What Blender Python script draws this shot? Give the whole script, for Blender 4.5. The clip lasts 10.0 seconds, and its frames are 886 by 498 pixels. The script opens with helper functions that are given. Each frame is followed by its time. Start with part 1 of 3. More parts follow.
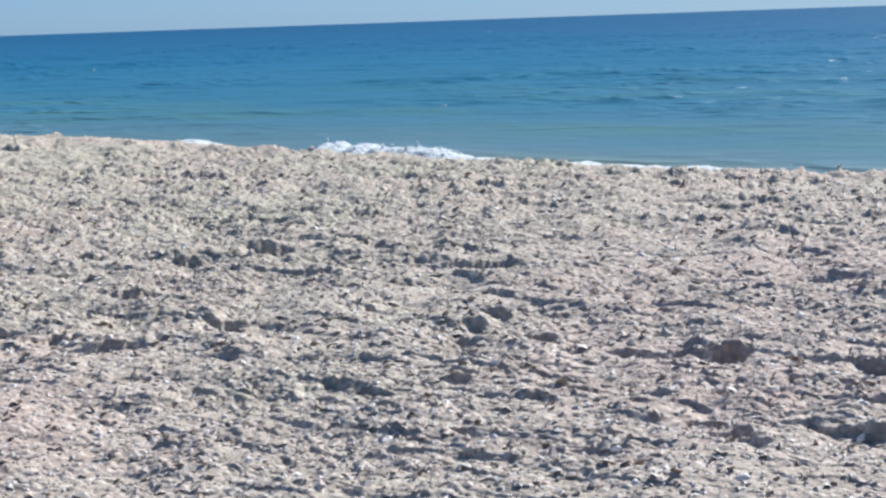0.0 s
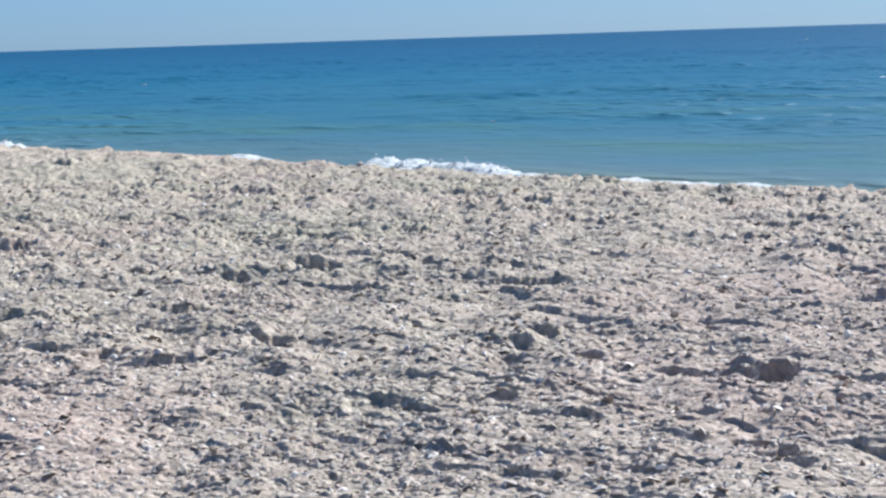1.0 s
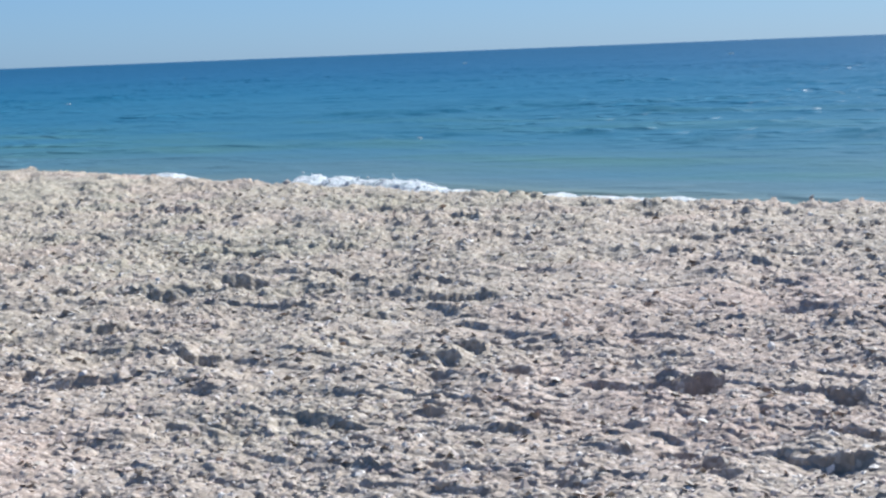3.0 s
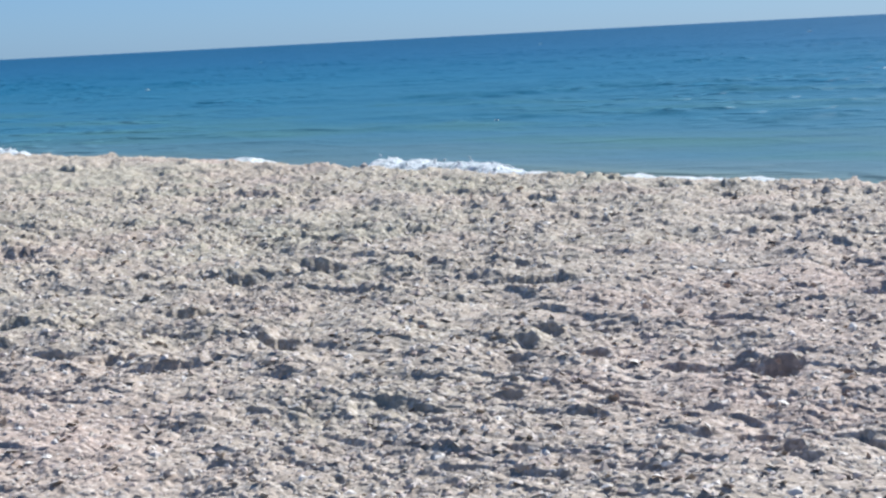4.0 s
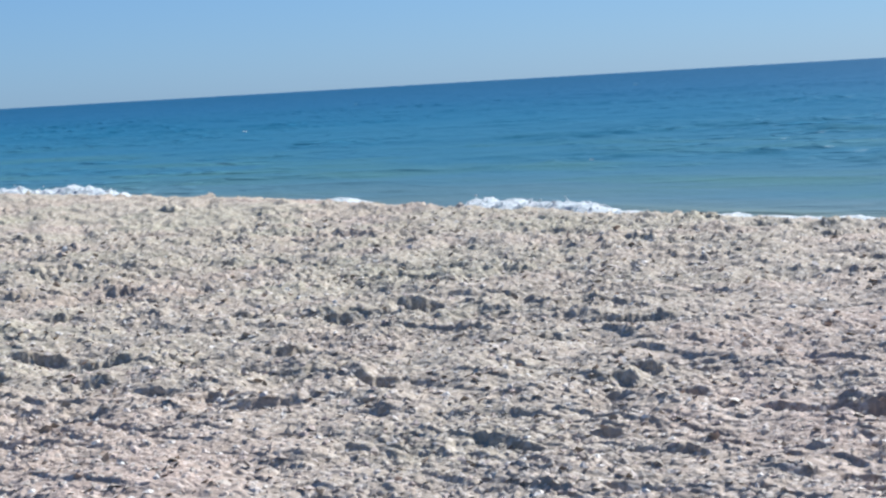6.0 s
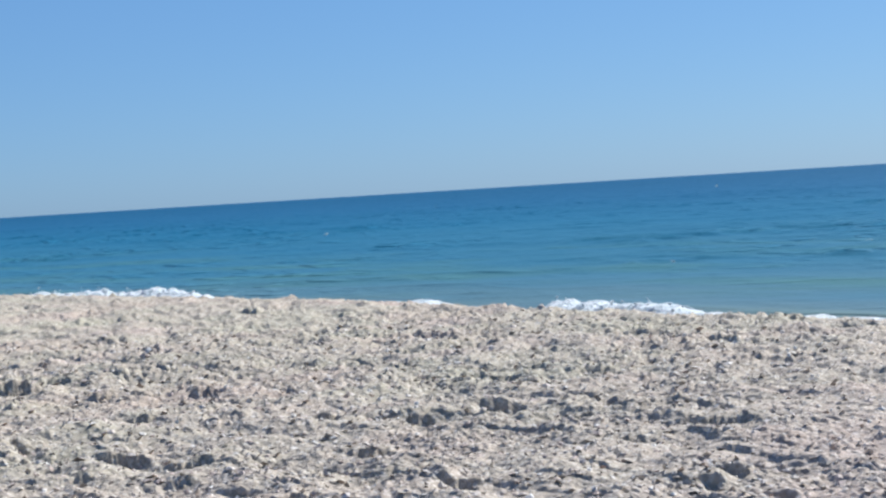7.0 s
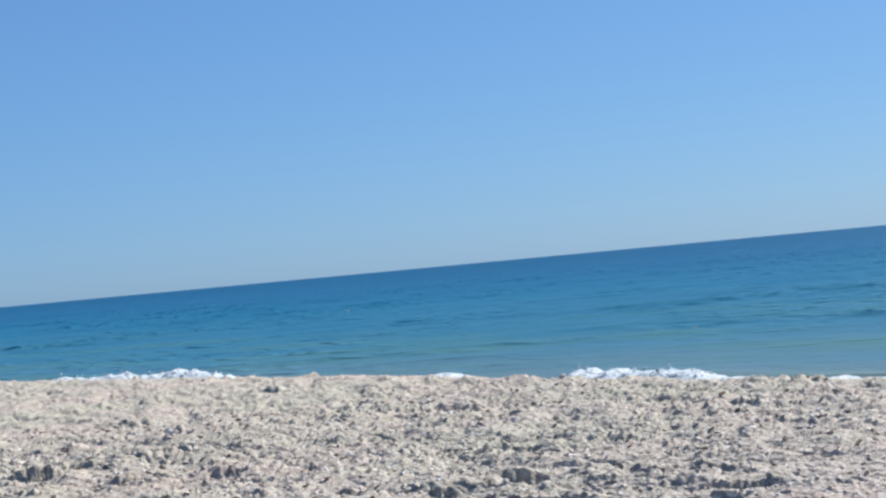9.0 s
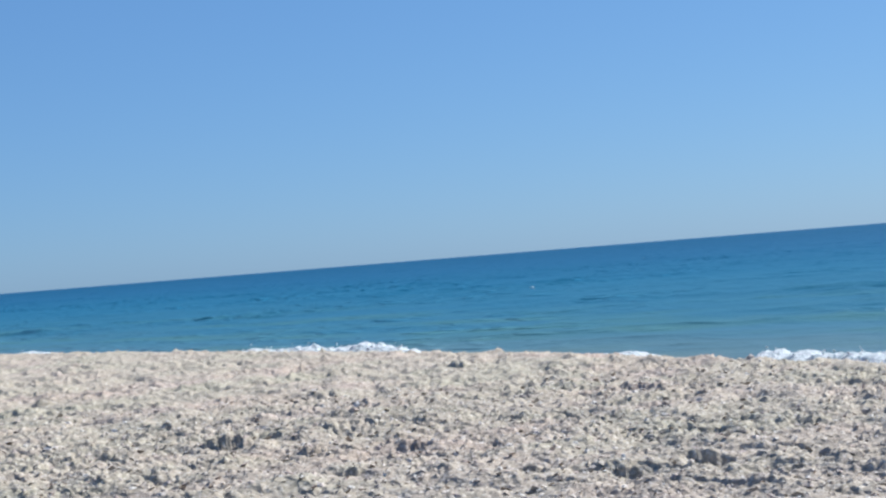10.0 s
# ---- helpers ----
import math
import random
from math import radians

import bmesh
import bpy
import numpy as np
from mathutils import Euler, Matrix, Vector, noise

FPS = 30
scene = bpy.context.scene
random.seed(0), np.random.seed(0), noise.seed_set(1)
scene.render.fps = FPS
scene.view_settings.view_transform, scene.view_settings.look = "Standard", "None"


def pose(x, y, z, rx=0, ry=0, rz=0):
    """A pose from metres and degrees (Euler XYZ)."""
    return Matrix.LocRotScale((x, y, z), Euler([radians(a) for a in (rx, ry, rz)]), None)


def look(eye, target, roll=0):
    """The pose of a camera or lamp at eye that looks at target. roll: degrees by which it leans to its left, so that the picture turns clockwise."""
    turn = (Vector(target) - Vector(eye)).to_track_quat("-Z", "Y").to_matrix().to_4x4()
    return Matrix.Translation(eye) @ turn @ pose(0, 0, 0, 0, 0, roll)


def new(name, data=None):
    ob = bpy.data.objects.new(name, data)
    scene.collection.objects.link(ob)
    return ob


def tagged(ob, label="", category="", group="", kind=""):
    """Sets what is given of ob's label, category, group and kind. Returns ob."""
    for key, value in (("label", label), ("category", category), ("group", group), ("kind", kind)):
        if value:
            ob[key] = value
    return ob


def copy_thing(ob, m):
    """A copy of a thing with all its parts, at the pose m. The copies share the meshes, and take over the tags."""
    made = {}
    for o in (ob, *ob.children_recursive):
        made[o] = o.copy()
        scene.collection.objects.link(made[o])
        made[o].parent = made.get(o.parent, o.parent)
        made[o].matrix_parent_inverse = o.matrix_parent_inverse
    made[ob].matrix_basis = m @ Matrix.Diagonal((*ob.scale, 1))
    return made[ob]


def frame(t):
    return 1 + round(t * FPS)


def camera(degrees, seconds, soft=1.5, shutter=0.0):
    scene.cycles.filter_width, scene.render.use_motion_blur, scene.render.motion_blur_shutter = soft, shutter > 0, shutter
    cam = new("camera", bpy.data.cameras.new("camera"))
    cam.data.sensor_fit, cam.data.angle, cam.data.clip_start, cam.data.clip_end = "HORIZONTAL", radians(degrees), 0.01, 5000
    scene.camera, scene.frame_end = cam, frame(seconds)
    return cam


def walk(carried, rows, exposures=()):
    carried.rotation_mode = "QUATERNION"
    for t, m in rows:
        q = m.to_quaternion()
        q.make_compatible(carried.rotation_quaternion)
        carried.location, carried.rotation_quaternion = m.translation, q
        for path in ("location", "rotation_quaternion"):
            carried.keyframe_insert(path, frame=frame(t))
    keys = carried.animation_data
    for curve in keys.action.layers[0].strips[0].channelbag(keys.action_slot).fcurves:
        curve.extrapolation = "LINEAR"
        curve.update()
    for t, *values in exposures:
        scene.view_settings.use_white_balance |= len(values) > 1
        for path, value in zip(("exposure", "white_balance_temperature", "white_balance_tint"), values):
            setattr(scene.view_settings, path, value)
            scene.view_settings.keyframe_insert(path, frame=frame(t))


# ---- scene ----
import itertools

cam = camera(29.06, 10.0, soft=2.55)
PATH = [
    (0.0, (-0.026, 0.014, 1.398), (-11.434, 16.225, -1.255), -1.98),
    (0.2, (-0.025, 0.009, 1.400), (-11.522, 16.179, -1.122), -1.74),
    (0.4, (-0.024, 0.005, 1.403), (-11.926, 15.899, -0.993), -1.84),
    (0.5, (-0.024, 0.003, 1.404), (-11.980, 15.860, -0.968), -1.79),
    (0.7, (-0.018, 0.000, 1.406), (-12.038, 15.788, -1.098), -1.56),
    (1.0, (-0.008, -0.004, 1.408), (-11.880, 15.902, -1.052), -1.85),
    (1.2, (-0.003, -0.004, 1.412), (-11.888, 15.898, -1.007), -2.20),
    (1.5, (0.006, -0.005, 1.417), (-11.613, 16.101, -0.946), -2.38),
    (1.8, (0.014, -0.003, 1.419), (-11.662, 16.058, -0.978), -2.89),
    (2.0, (0.019, -0.001, 1.420), (-11.432, 16.230, -0.912), -2.97),
    (2.2, (0.022, -0.000, 1.414), (-11.274, 16.353, -0.815), -2.44),
    (3.3, (0.004, 0.004, 1.411), (-11.199, 16.408, -0.909), -2.27),
    (3.5, (0.005, 0.000, 1.414), (-11.463, 16.222, -0.898), -2.44),
    (3.7, (0.006, 0.001, 1.414), (-11.493, 16.194, -0.942), -2.53),
    (3.8, (0.006, 0.001, 1.415), (-11.923, 15.878, -0.949), -2.75),
    (4.0, (0.007, 0.001, 1.415), (-11.928, 15.859, -1.052), -2.97),
    (4.2, (0.004, 0.001, 1.415), (-11.605, 16.088, -1.121), -2.49),
    (4.5, (0.001, 0.001, 1.415), (-11.982, 15.850, -0.863), -2.65),
    (4.6, (-0.001, 0.001, 1.414), (-12.188, 15.701, -0.816), -2.55),
    (4.7, (-0.002, 0.001, 1.413), (-12.433, 15.488, -0.964), -2.78),
    (4.8, (-0.004, 0.001, 1.412), (-12.535, 15.381, -1.128), -3.11),
    (5.0, (-0.007, 0.001, 1.410), (-12.674, 15.296, -0.959), -3.46),
    (5.1, (-0.009, 0.002, 1.409), (-12.283, 15.648, -0.725), -3.55),
    (5.2, (-0.010, 0.003, 1.408), (-12.239, 15.664, -0.869), -3.79),
    (6.3, (0.002, -0.018, 1.399), (-13.258, 14.889, 0.003), -2.89),
    (6.5, (-0.008, -0.018, 1.396), (-13.510, 14.706, 0.444), -2.68),
    (6.8, (-0.015, -0.015, 1.395), (-13.619, 14.619, 0.503), -3.12),
    (7.0, (-0.020, -0.013, 1.394), (-13.536, 14.712, 0.708), -3.52),
    (7.2, (-0.014, -0.006, 1.390), (-13.276, 14.953, 0.800), -3.62),
    (7.4, (-0.009, 0.001, 1.386), (-12.852, 15.321, 0.782), -3.83),
    (7.5, (-0.006, 0.004, 1.384), (-12.531, 15.574, 0.552), -4.11),
    (7.6, (-0.002, 0.006, 1.380), (-12.336, 15.723, 0.445), -4.27),
    (7.8, (0.005, 0.011, 1.373), (-11.834, 16.104, 0.455), -3.72),
    (8.0, (0.013, 0.016, 1.365), (-11.511, 16.339, 0.506), -3.77),
    (8.2, (0.015, 0.015, 1.362), (-11.375, 16.435, 0.543), -4.05),
    (8.5, (0.018, 0.014, 1.357), (-11.423, 16.408, 0.743), -4.13),
    (8.7, (0.013, 0.011, 1.366), (-11.908, 16.061, 0.825), -4.07),
    (8.8, (0.011, 0.009, 1.371), (-12.313, 15.755, 0.944), -4.67),
    (8.9, (0.009, 0.007, 1.375), (-12.979, 15.214, 1.118), -5.32),
    (9.0, (0.007, 0.006, 1.380), (-13.651, 14.614, 1.573), -5.31),
    (9.1, (0.006, 0.003, 1.383), (-14.198, 14.073, 1.903), -5.09),
    (9.2, (0.004, 0.001, 1.387), (-14.831, 13.406, 1.853), -5.21),
    (9.3, (0.003, -0.001, 1.388), (-15.106, 13.100, 1.693), -5.27),
    (9.5, (-0.000, -0.004, 1.392), (-15.250, 12.935, 1.591), -5.26),
    (9.7, (0.001, -0.004, 1.390), (-15.212, 12.976, 1.692), -5.15),
    (10.0, (0.002, -0.005, 1.387), (-15.164, 13.032, 1.490), -4.59),
]
walk(cam, [(t, look(eye, target, roll)) for t, eye, target, roll in PATH])

# ---- light: a clear day, the sun high over the sea, to the right of the view ----
SUN_BEARING = 4.0   # degrees clockwise from +y (straight out to sea)
SUN_HEIGHT = 38.0
world = bpy.data.worlds.new("sky")
scene.world = world
world.use_nodes = True
wn, wl = world.node_tree.nodes, world.node_tree.links
wn.clear()
sky = wn.new("ShaderNodeTexSky")
sky.sky_type = "NISHITA"
sky.sun_disc = False
sky.sun_elevation = radians(SUN_HEIGHT)
sky.sun_rotation = radians(SUN_BEARING)
sky.altitude = 0.0
sky.air_density, sky.dust_density, sky.ozone_density = 0.85, 0.3, 8.0
back = wn.new("ShaderNodeBackground")
back.inputs["Strength"].default_value = 0.085
out = wn.new("ShaderNodeOutputWorld")
# the clear air over this sea, channel by channel
split, join = wn.new("ShaderNodeSeparateColor"), wn.new("ShaderNodeCombineColor")
wl.new(sky.outputs["Color"], split.inputs["Color"])
for k, (power, gain) in enumerate(((0.63, 0.715), (0.57, 1.165), (0.50, 1.87))):
    soften, scale = wn.new("ShaderNodeMath"), wn.new("ShaderNodeMath")
    soften.operation, scale.operation = "POWER", "MULTIPLY"
    soften.inputs[1].default_value, scale.inputs[1].default_value = power, gain
    wl.new(split.outputs[k], soften.inputs[0])
    wl.new(soften.outputs[0], scale.inputs[0])
    wl.new(scale.outputs[0], join.inputs[k])
wl.new(join.outputs["Color"], back.inputs["Color"])
wl.new(back.outputs["Background"], out.inputs["Surface"])

sun = new("sun", bpy.data.lights.new("sun", "SUN"))
sun.data.energy = 5.0
sun.data.angle = radians(0.53)
sun.data.color = (0.965, 0.985, 1.0)
sb, se = radians(SUN_BEARING), radians(SUN_HEIGHT)
sun.matrix_world = look((math.sin(sb) * math.cos(se) * 50, math.cos(sb) * math.cos(se) * 50, math.sin(se) * 50), (0, 0, 0))
scene.view_settings.exposure = 0.8


# ---- material helpers ----
def material(name):
    m = bpy.data.materials.new(name)
    m.use_nodes = True
    n, l = m.node_tree.nodes, m.node_tree.links
    return m, n, l, n["Principled BSDF"]


def noise_node(n, l, vec, scale, detail=4.0, rough=0.6):
    t = n.new("ShaderNodeTexNoise")
    t.inputs["Scale"].default_value = scale
    t.inputs["Detail"].default_value = detail
    t.inputs["Roughness"].default_value = rough
    l.new(vec, t.inputs["Vector"])
    return t.outputs["Fac"]


def ramp(n, l, fac, stops):
    r = n.new("ShaderNodeValToRGB")
    el = r.color_ramp.elements
    while len(el) < len(stops):
        el.new(0.5)
    for e, (p, c) in zip(el, stops):
        e.position = p
        e.color = (*c, 1.0)
    l.new(fac, r.inputs["Fac"])
    return r.outputs["Color"]


def mix(n, l, fac, a, b, mode="MIX"):
    x = n.new("ShaderNodeMix")
    x.data_type, x.blend_type = "RGBA", mode
    for s, v in ((x.inputs["Factor"], fac), (x.inputs[6], a), (x.inputs[7], b)):
        if isinstance(v, (int, float)):
            s.default_value = v
        elif isinstance(v, tuple):
            s.default_value = (*v, 1.0)
        else:
            l.new(v, s)
    return x.outputs[2]


def mapped(n, l, vec, lo, hi, a=0.0, b=1.0):
    r = n.new("ShaderNodeMapRange")
    r.inputs["From Min"].default_value, r.inputs["From Max"].default_value = lo, hi
    r.inputs["To Min"].default_value, r.inputs["To Max"].default_value = a, b
    l.new(vec, r.inputs["Value"])
    return r.outputs["Result"]


def sand_material():
    m, n, l, p = material("shell_sand")
    pos = n.new("ShaderNodeNewGeometry").outputs["Position"]
    big = ramp(n, l, noise_node(n, l, pos, 0.9, 5.0), [(0.3, (0.332, 0.282, 0.230)), (0.55, (0.369, 0.307, 0.252)), (0.75, (0.380, 0.309, 0.259))])
    clump = ramp(n, l, noise_node(n, l, pos, 14.0, 5.0, 0.7), [(0.3, (0.70, 0.67, 0.64)), (0.5, (1.0, 0.99, 0.97)), (0.68, (1.25, 1.24, 1.22))])
    c = mix(n, l, 1.0, big, clump, "MULTIPLY")
    # drifts of grey-green grit and of pink shell
    hue = ramp(n, l, noise_node(n, l, pos, 0.42, 4.0), [(0.36, (0.94, 1.0, 0.95)), (0.5, (1.0, 1.0, 1.0)), (0.62, (1.07, 0.965, 1.0))])
    c = mix(n, l, 1.0, c, hue, "MULTIPLY")
    # fine grey-green sand drifts over the shell farther along the shore
    along = n.new("ShaderNodeSeparateXYZ")
    l.new(pos, along.inputs["Vector"])
    drift = n.new("ShaderNodeMath")
    drift.operation = "MULTIPLY"
    l.new(mapped(n, l, along.outputs["X"], -9.5, -4.0, 1.0, 0.0), drift.inputs[0])
    l.new(mapped(n, l, noise_node(n, l, pos, 0.8, 4.0), 0.3, 0.6), drift.inputs[1])
    c = mix(n, l, drift.outputs[0], c, mix(n, l, 1.0, c, (0.825, 0.915, 0.82), "MULTIPLY"))
    # crushed shell: each crumb takes a tone of its own
    v = n.new("ShaderNodeTexVoronoi")
    v.inputs["Scale"].default_value = 44.0
    l.new(pos, v.inputs["Vector"])
    s = n.new("ShaderNodeSeparateColor")
    l.new(v.outputs["Color"], s.inputs["Color"])
    grit = ramp(n, l, s.outputs[0], [(0.0, (0.19, 0.15, 0.116)), (0.16, (0.267, 0.22, 0.176)), (0.45, (0.361, 0.304, 0.249)), (0.75, (0.440, 0.35, 0.292)), (0.90, (0.66, 0.585, 0.51))])
    c = mix(n, l, 0.42, c, grit)
    # damp sand down the foreshore
    sep = n.new("ShaderNodeSeparateXYZ")
    l.new(pos, sep.inputs["Vector"])
    damp = mapped(n, l, sep.outputs["Z"], -0.42, -0.22, 1.0, 0.0)
    c = mix(n, l, damp, c, mix(n, l, 1.0, c, (0.55, 0.5, 0.45), "MULTIPLY"))
    l.new(c, p.inputs["Base Color"])
    l.new(mapped(n, l, damp, 0.0, 1.0, 0.92, 0.35), p.inputs["Roughness"])
    p.inputs["Specular IOR Level"].default_value = 0.25
    b = n.new("ShaderNodeBump")
    b.inputs["Strength"].default_value = 0.6
    b.inputs["Distance"].default_value = 0.005
    l.new(noise_node(n, l, pos, 110.0, 4.0, 0.7), b.inputs["Height"])
    crumb = n.new("ShaderNodeBump")
    crumb.invert = True
    crumb.inputs["Strength"].default_value = 0.7
    crumb.inputs["Distance"].default_value = 0.008
    l.new(v.outputs["Distance"], crumb.inputs["Height"])
    l.new(b.outputs["Normal"], crumb.inputs["Normal"])
    l.new(crumb.outputs["Normal"], p.inputs["Normal"])
    return m


def water_material():
    m, n, l, p = material("sea_water")
    pos = n.new("ShaderNodeNewGeometry").outputs["Position"]
    sep = n.new("ShaderNodeSeparateXYZ")
    l.new(pos, sep.inputs["Vector"])
    # seabed shelves off: sandy shallows, turquoise, then deep blue
    lg = n.new("ShaderNodeMath")
    lg.operation = "LOGARITHM"
    l.new(sep.outputs["Y"], lg.inputs[0])
    lg.inputs[1].default_value = 10.0
    st = n.new("ShaderNodeVectorMath")
    st.operation = "MULTIPLY"
    st.inputs[1].default_value = (0.035, 0.09, 0.0)
    l.new(pos, st.inputs[0])
    wob = mapped(n, l, noise_node(n, l, st.outputs["Vector"], 1.0, 4.0), 0.0, 1.0, -0.22, 0.22)
    ad = n.new("ShaderNodeMath")
    l.new(lg.outputs[0], ad.inputs[0])
    l.new(wob, ad.inputs[1])
    c = ramp(n, l, mapped(n, l, ad.outputs[0], 1.2, 2.6), [(0.0, (0.090, 0.144, 0.168)), (0.10, (0.048, 0.128, 0.168)), (0.22, (0.024, 0.114, 0.170)), (0.42, (0.011, 0.102, 0.174)), (0.68, (0.006, 0.077, 0.153)), (1.0, (0.003, 0.064, 0.132))])
    # stirred sand clouds the water in patches close in
    cloud = noise_node(n, l, st.outputs["Vector"], 2.6, 3.0)
    shallow = mapped(n, l, sep.outputs["Y"], 24.0, 48.0, 1.0, 0.0)
    mu = n.new("ShaderNodeMath")
    mu.operation = "MULTIPLY"
    l.new(mapped(n, l, cloud, 0.48, 0.66, 0.0, 0.75), mu.inputs[0])
    l.new(shallow, mu.inputs[1])
    c = mix(n, l, mu.outputs[0], c, (0.055, 0.140, 0.123))
    edge = n.new("ShaderNodeMath")
    edge.operation = "MULTIPLY"
    l.new(mapped(n, l, sep.outputs["Y"], 18.0, 25.0, 0.8, 0.0), edge.inputs[0])
    l.new(mapped(n, l, noise_node(n, l, st.outputs["Vector"], 1.7, 3.0), 0.4, 0.62), edge.inputs[1])
    c = mix(n, l, edge.outputs[0], c, (0.105, 0.150, 0.130))
    l.new(c, p.inputs["Base Color"])
    p.inputs["Roughness"].default_value = 0.4
    p.inputs["IOR"].default_value = 1.333
    p.inputs["Specular IOR Level"].default_value = 0.05
    mp = n.new("ShaderNodeVectorMath")
    mp.operation = "MULTIPLY"
    mp.inputs[1].default_value = (0.75, 1.0, 1.0)
    l.new(pos, mp.inputs[0])
    b = n.new("ShaderNodeBump")
    b.inputs["Strength"].default_value = 1.0
    b.inputs["Distance"].default_value = 0.07
    l.new(noise_node(n, l, mp.outputs["Vector"], 1.1, 6.0, 0.62), b.inputs["Height"])
    # short steep wavelets, here and there
    mq = n.new("ShaderNodeVectorMath")
    mq.operation = "MULTIPLY"
    mq.inputs[1].default_value = (1.0, 1.4, 1.0)
    l.new(pos, mq.inputs[0])
    peak = mapped(n, l, noise_node(n, l, mq.outputs["Vector"], 1.0, 1.0, 0.4), 0.54, 0.86)
    gust = mapped(n, l, noise_node(n, l, pos, 0.07, 2.0), 0.42, 0.60)
    mk = n.new("ShaderNodeMath")
    mk.operation = "MULTIPLY"
    l.new(peak, mk.inputs[0])
    l.new(gust, mk.inputs[1])
    b2 = n.new("ShaderNodeBump")
    b2.inputs["Strength"].default_value = 1.0
    b2.inputs["Distance"].default_value = 0.2
    l.new(mk.outputs[0], b2.inputs["Height"])
    l.new(b.outputs["Normal"], b2.inputs["Normal"])
    l.new(b2.outputs["Normal"], p.inputs["Normal"])
    return m


def foam_material():
    m, n, l, p = material("sea_foam")
    pos = n.new("ShaderNodeNewGeometry").outputs["Position"]
    c = ramp(n, l, noise_node(n, l, pos, 9.0, 5.0), [(0.3, (0.30, 0.36, 0.37)), (0.5, (0.47, 0.50, 0.51)), (0.7, (0.62, 0.63, 0.63))])
    l.new(c, p.inputs["Base Color"])
    p.inputs["Roughness"].default_value = 0.9
    p.inputs["Subsurface Weight"].default_value = 0.3
    p.inputs["Subsurface Radius"].default_value = (0.25, 0.3, 0.3)
    p.inputs["Subsurface Scale"].default_value = 0.5
    b = n.new("ShaderNodeBump")
    b.inputs["Strength"].default_value = 0.7
    b.inputs["Distance"].default_value = 0.05
    l.new(noise_node(n, l, pos, 30.0, 5.0, 0.7), b.inputs["Height"])
    l.new(b.outputs["Normal"], p.inputs["Normal"])
    return m


def shell_material():
    m, n, l, p = material("bleached_shell")
    info = n.new("ShaderNodeObjectInfo").outputs["Random"]
    isl = n.new("ShaderNodeNewGeometry")
    ad = n.new("ShaderNodeMath")
    l.new(info, ad.inputs[0])
    l.new(isl.outputs["Random Per Island"], ad.inputs[1])
    fr = n.new("ShaderNodeMath")
    fr.operation = "FRACT"
    l.new(ad.outputs[0], fr.inputs[0])
    tone = ramp(n, l, fr.outputs[0], [(0.0, (0.28, 0.23, 0.195)), (0.15, (0.375, 0.325, 0.275)), (0.45, (0.45, 0.395, 0.335)), (0.7, (0.47, 0.36, 0.305)), (1.0, (0.70, 0.66, 0.60))])
    c = mix(n, l, 0.35, tone, mix(n, l, 1.0, tone, ramp(n, l, noise_node(n, l, isl.outputs["Position"], 160.0, 3.0), [(0.35, (0.5, 0.45, 0.4)), (0.65, (1.2, 1.2, 1.2))]), "MULTIPLY"))
    l.new(c, p.inputs["Base Color"])
    p.inputs["Roughness"].default_value = 0.75
    p.inputs["Specular IOR Level"].default_value = 0.3
    return m


SAND, WATER, FOAM, SHELL = sand_material(), water_material(), foam_material(), shell_material()


# ---- numbers: smooth noise over arrays ----
def hash2(ix, iy, seed):
    h = (ix.astype(np.int64) * 374761393 + iy.astype(np.int64) * 668265263 + seed * 974634777) & 0xFFFFFFFF
    h = ((h ^ (h >> 13)) * 1274126177) & 0xFFFFFFFF
    h = ((h ^ (h >> 16)) * 2246822519) & 0xFFFFFFFF
    return ((h ^ (h >> 15)) & 0xFFFFFF) / float(0xFFFFFF)


def grad(x, y, seed=0):
    """Gradient noise, about -0.7 to 0.7."""
    ix, iy = np.floor(x), np.floor(y)
    fx, fy = x - ix, y - iy
    u, v = fx * fx * fx * (fx * (fx * 6 - 15) + 10), fy * fy * fy * (fy * (fy * 6 - 15) + 10)
    total = 0.0
    for dx in (0, 1):
        for dy in (0, 1):
            a = hash2(ix + dx, iy + dy, seed) * 2 * math.pi
            g = np.cos(a) * (fx - dx) + np.sin(a) * (fy - dy)
            total = total + g * (u if dx else 1 - u) * (v if dy else 1 - v)
    return total * 1.4


def cells(x, y, seed=0):
    """Scattered points, one to a cell: the distance to the nearest, and that point's tone."""
    ix, iy = np.floor(x), np.floor(y)
    best = np.full(x.shape, 9.0)
    tone = np.zeros(x.shape)
    for dx in (-1, 0, 1):
        for dy in (-1, 0, 1):
            px = ix + dx + hash2(ix + dx, iy + dy, seed)
            py = iy + dy + hash2(ix + dx, iy + dy, seed + 7)
            d = np.hypot(px - x, py - y)
            near = d < best
            best = np.where(near, d, best)
            tone = np.where(near, hash2(ix + dx, iy + dy, seed + 13), tone)
    return best, tone


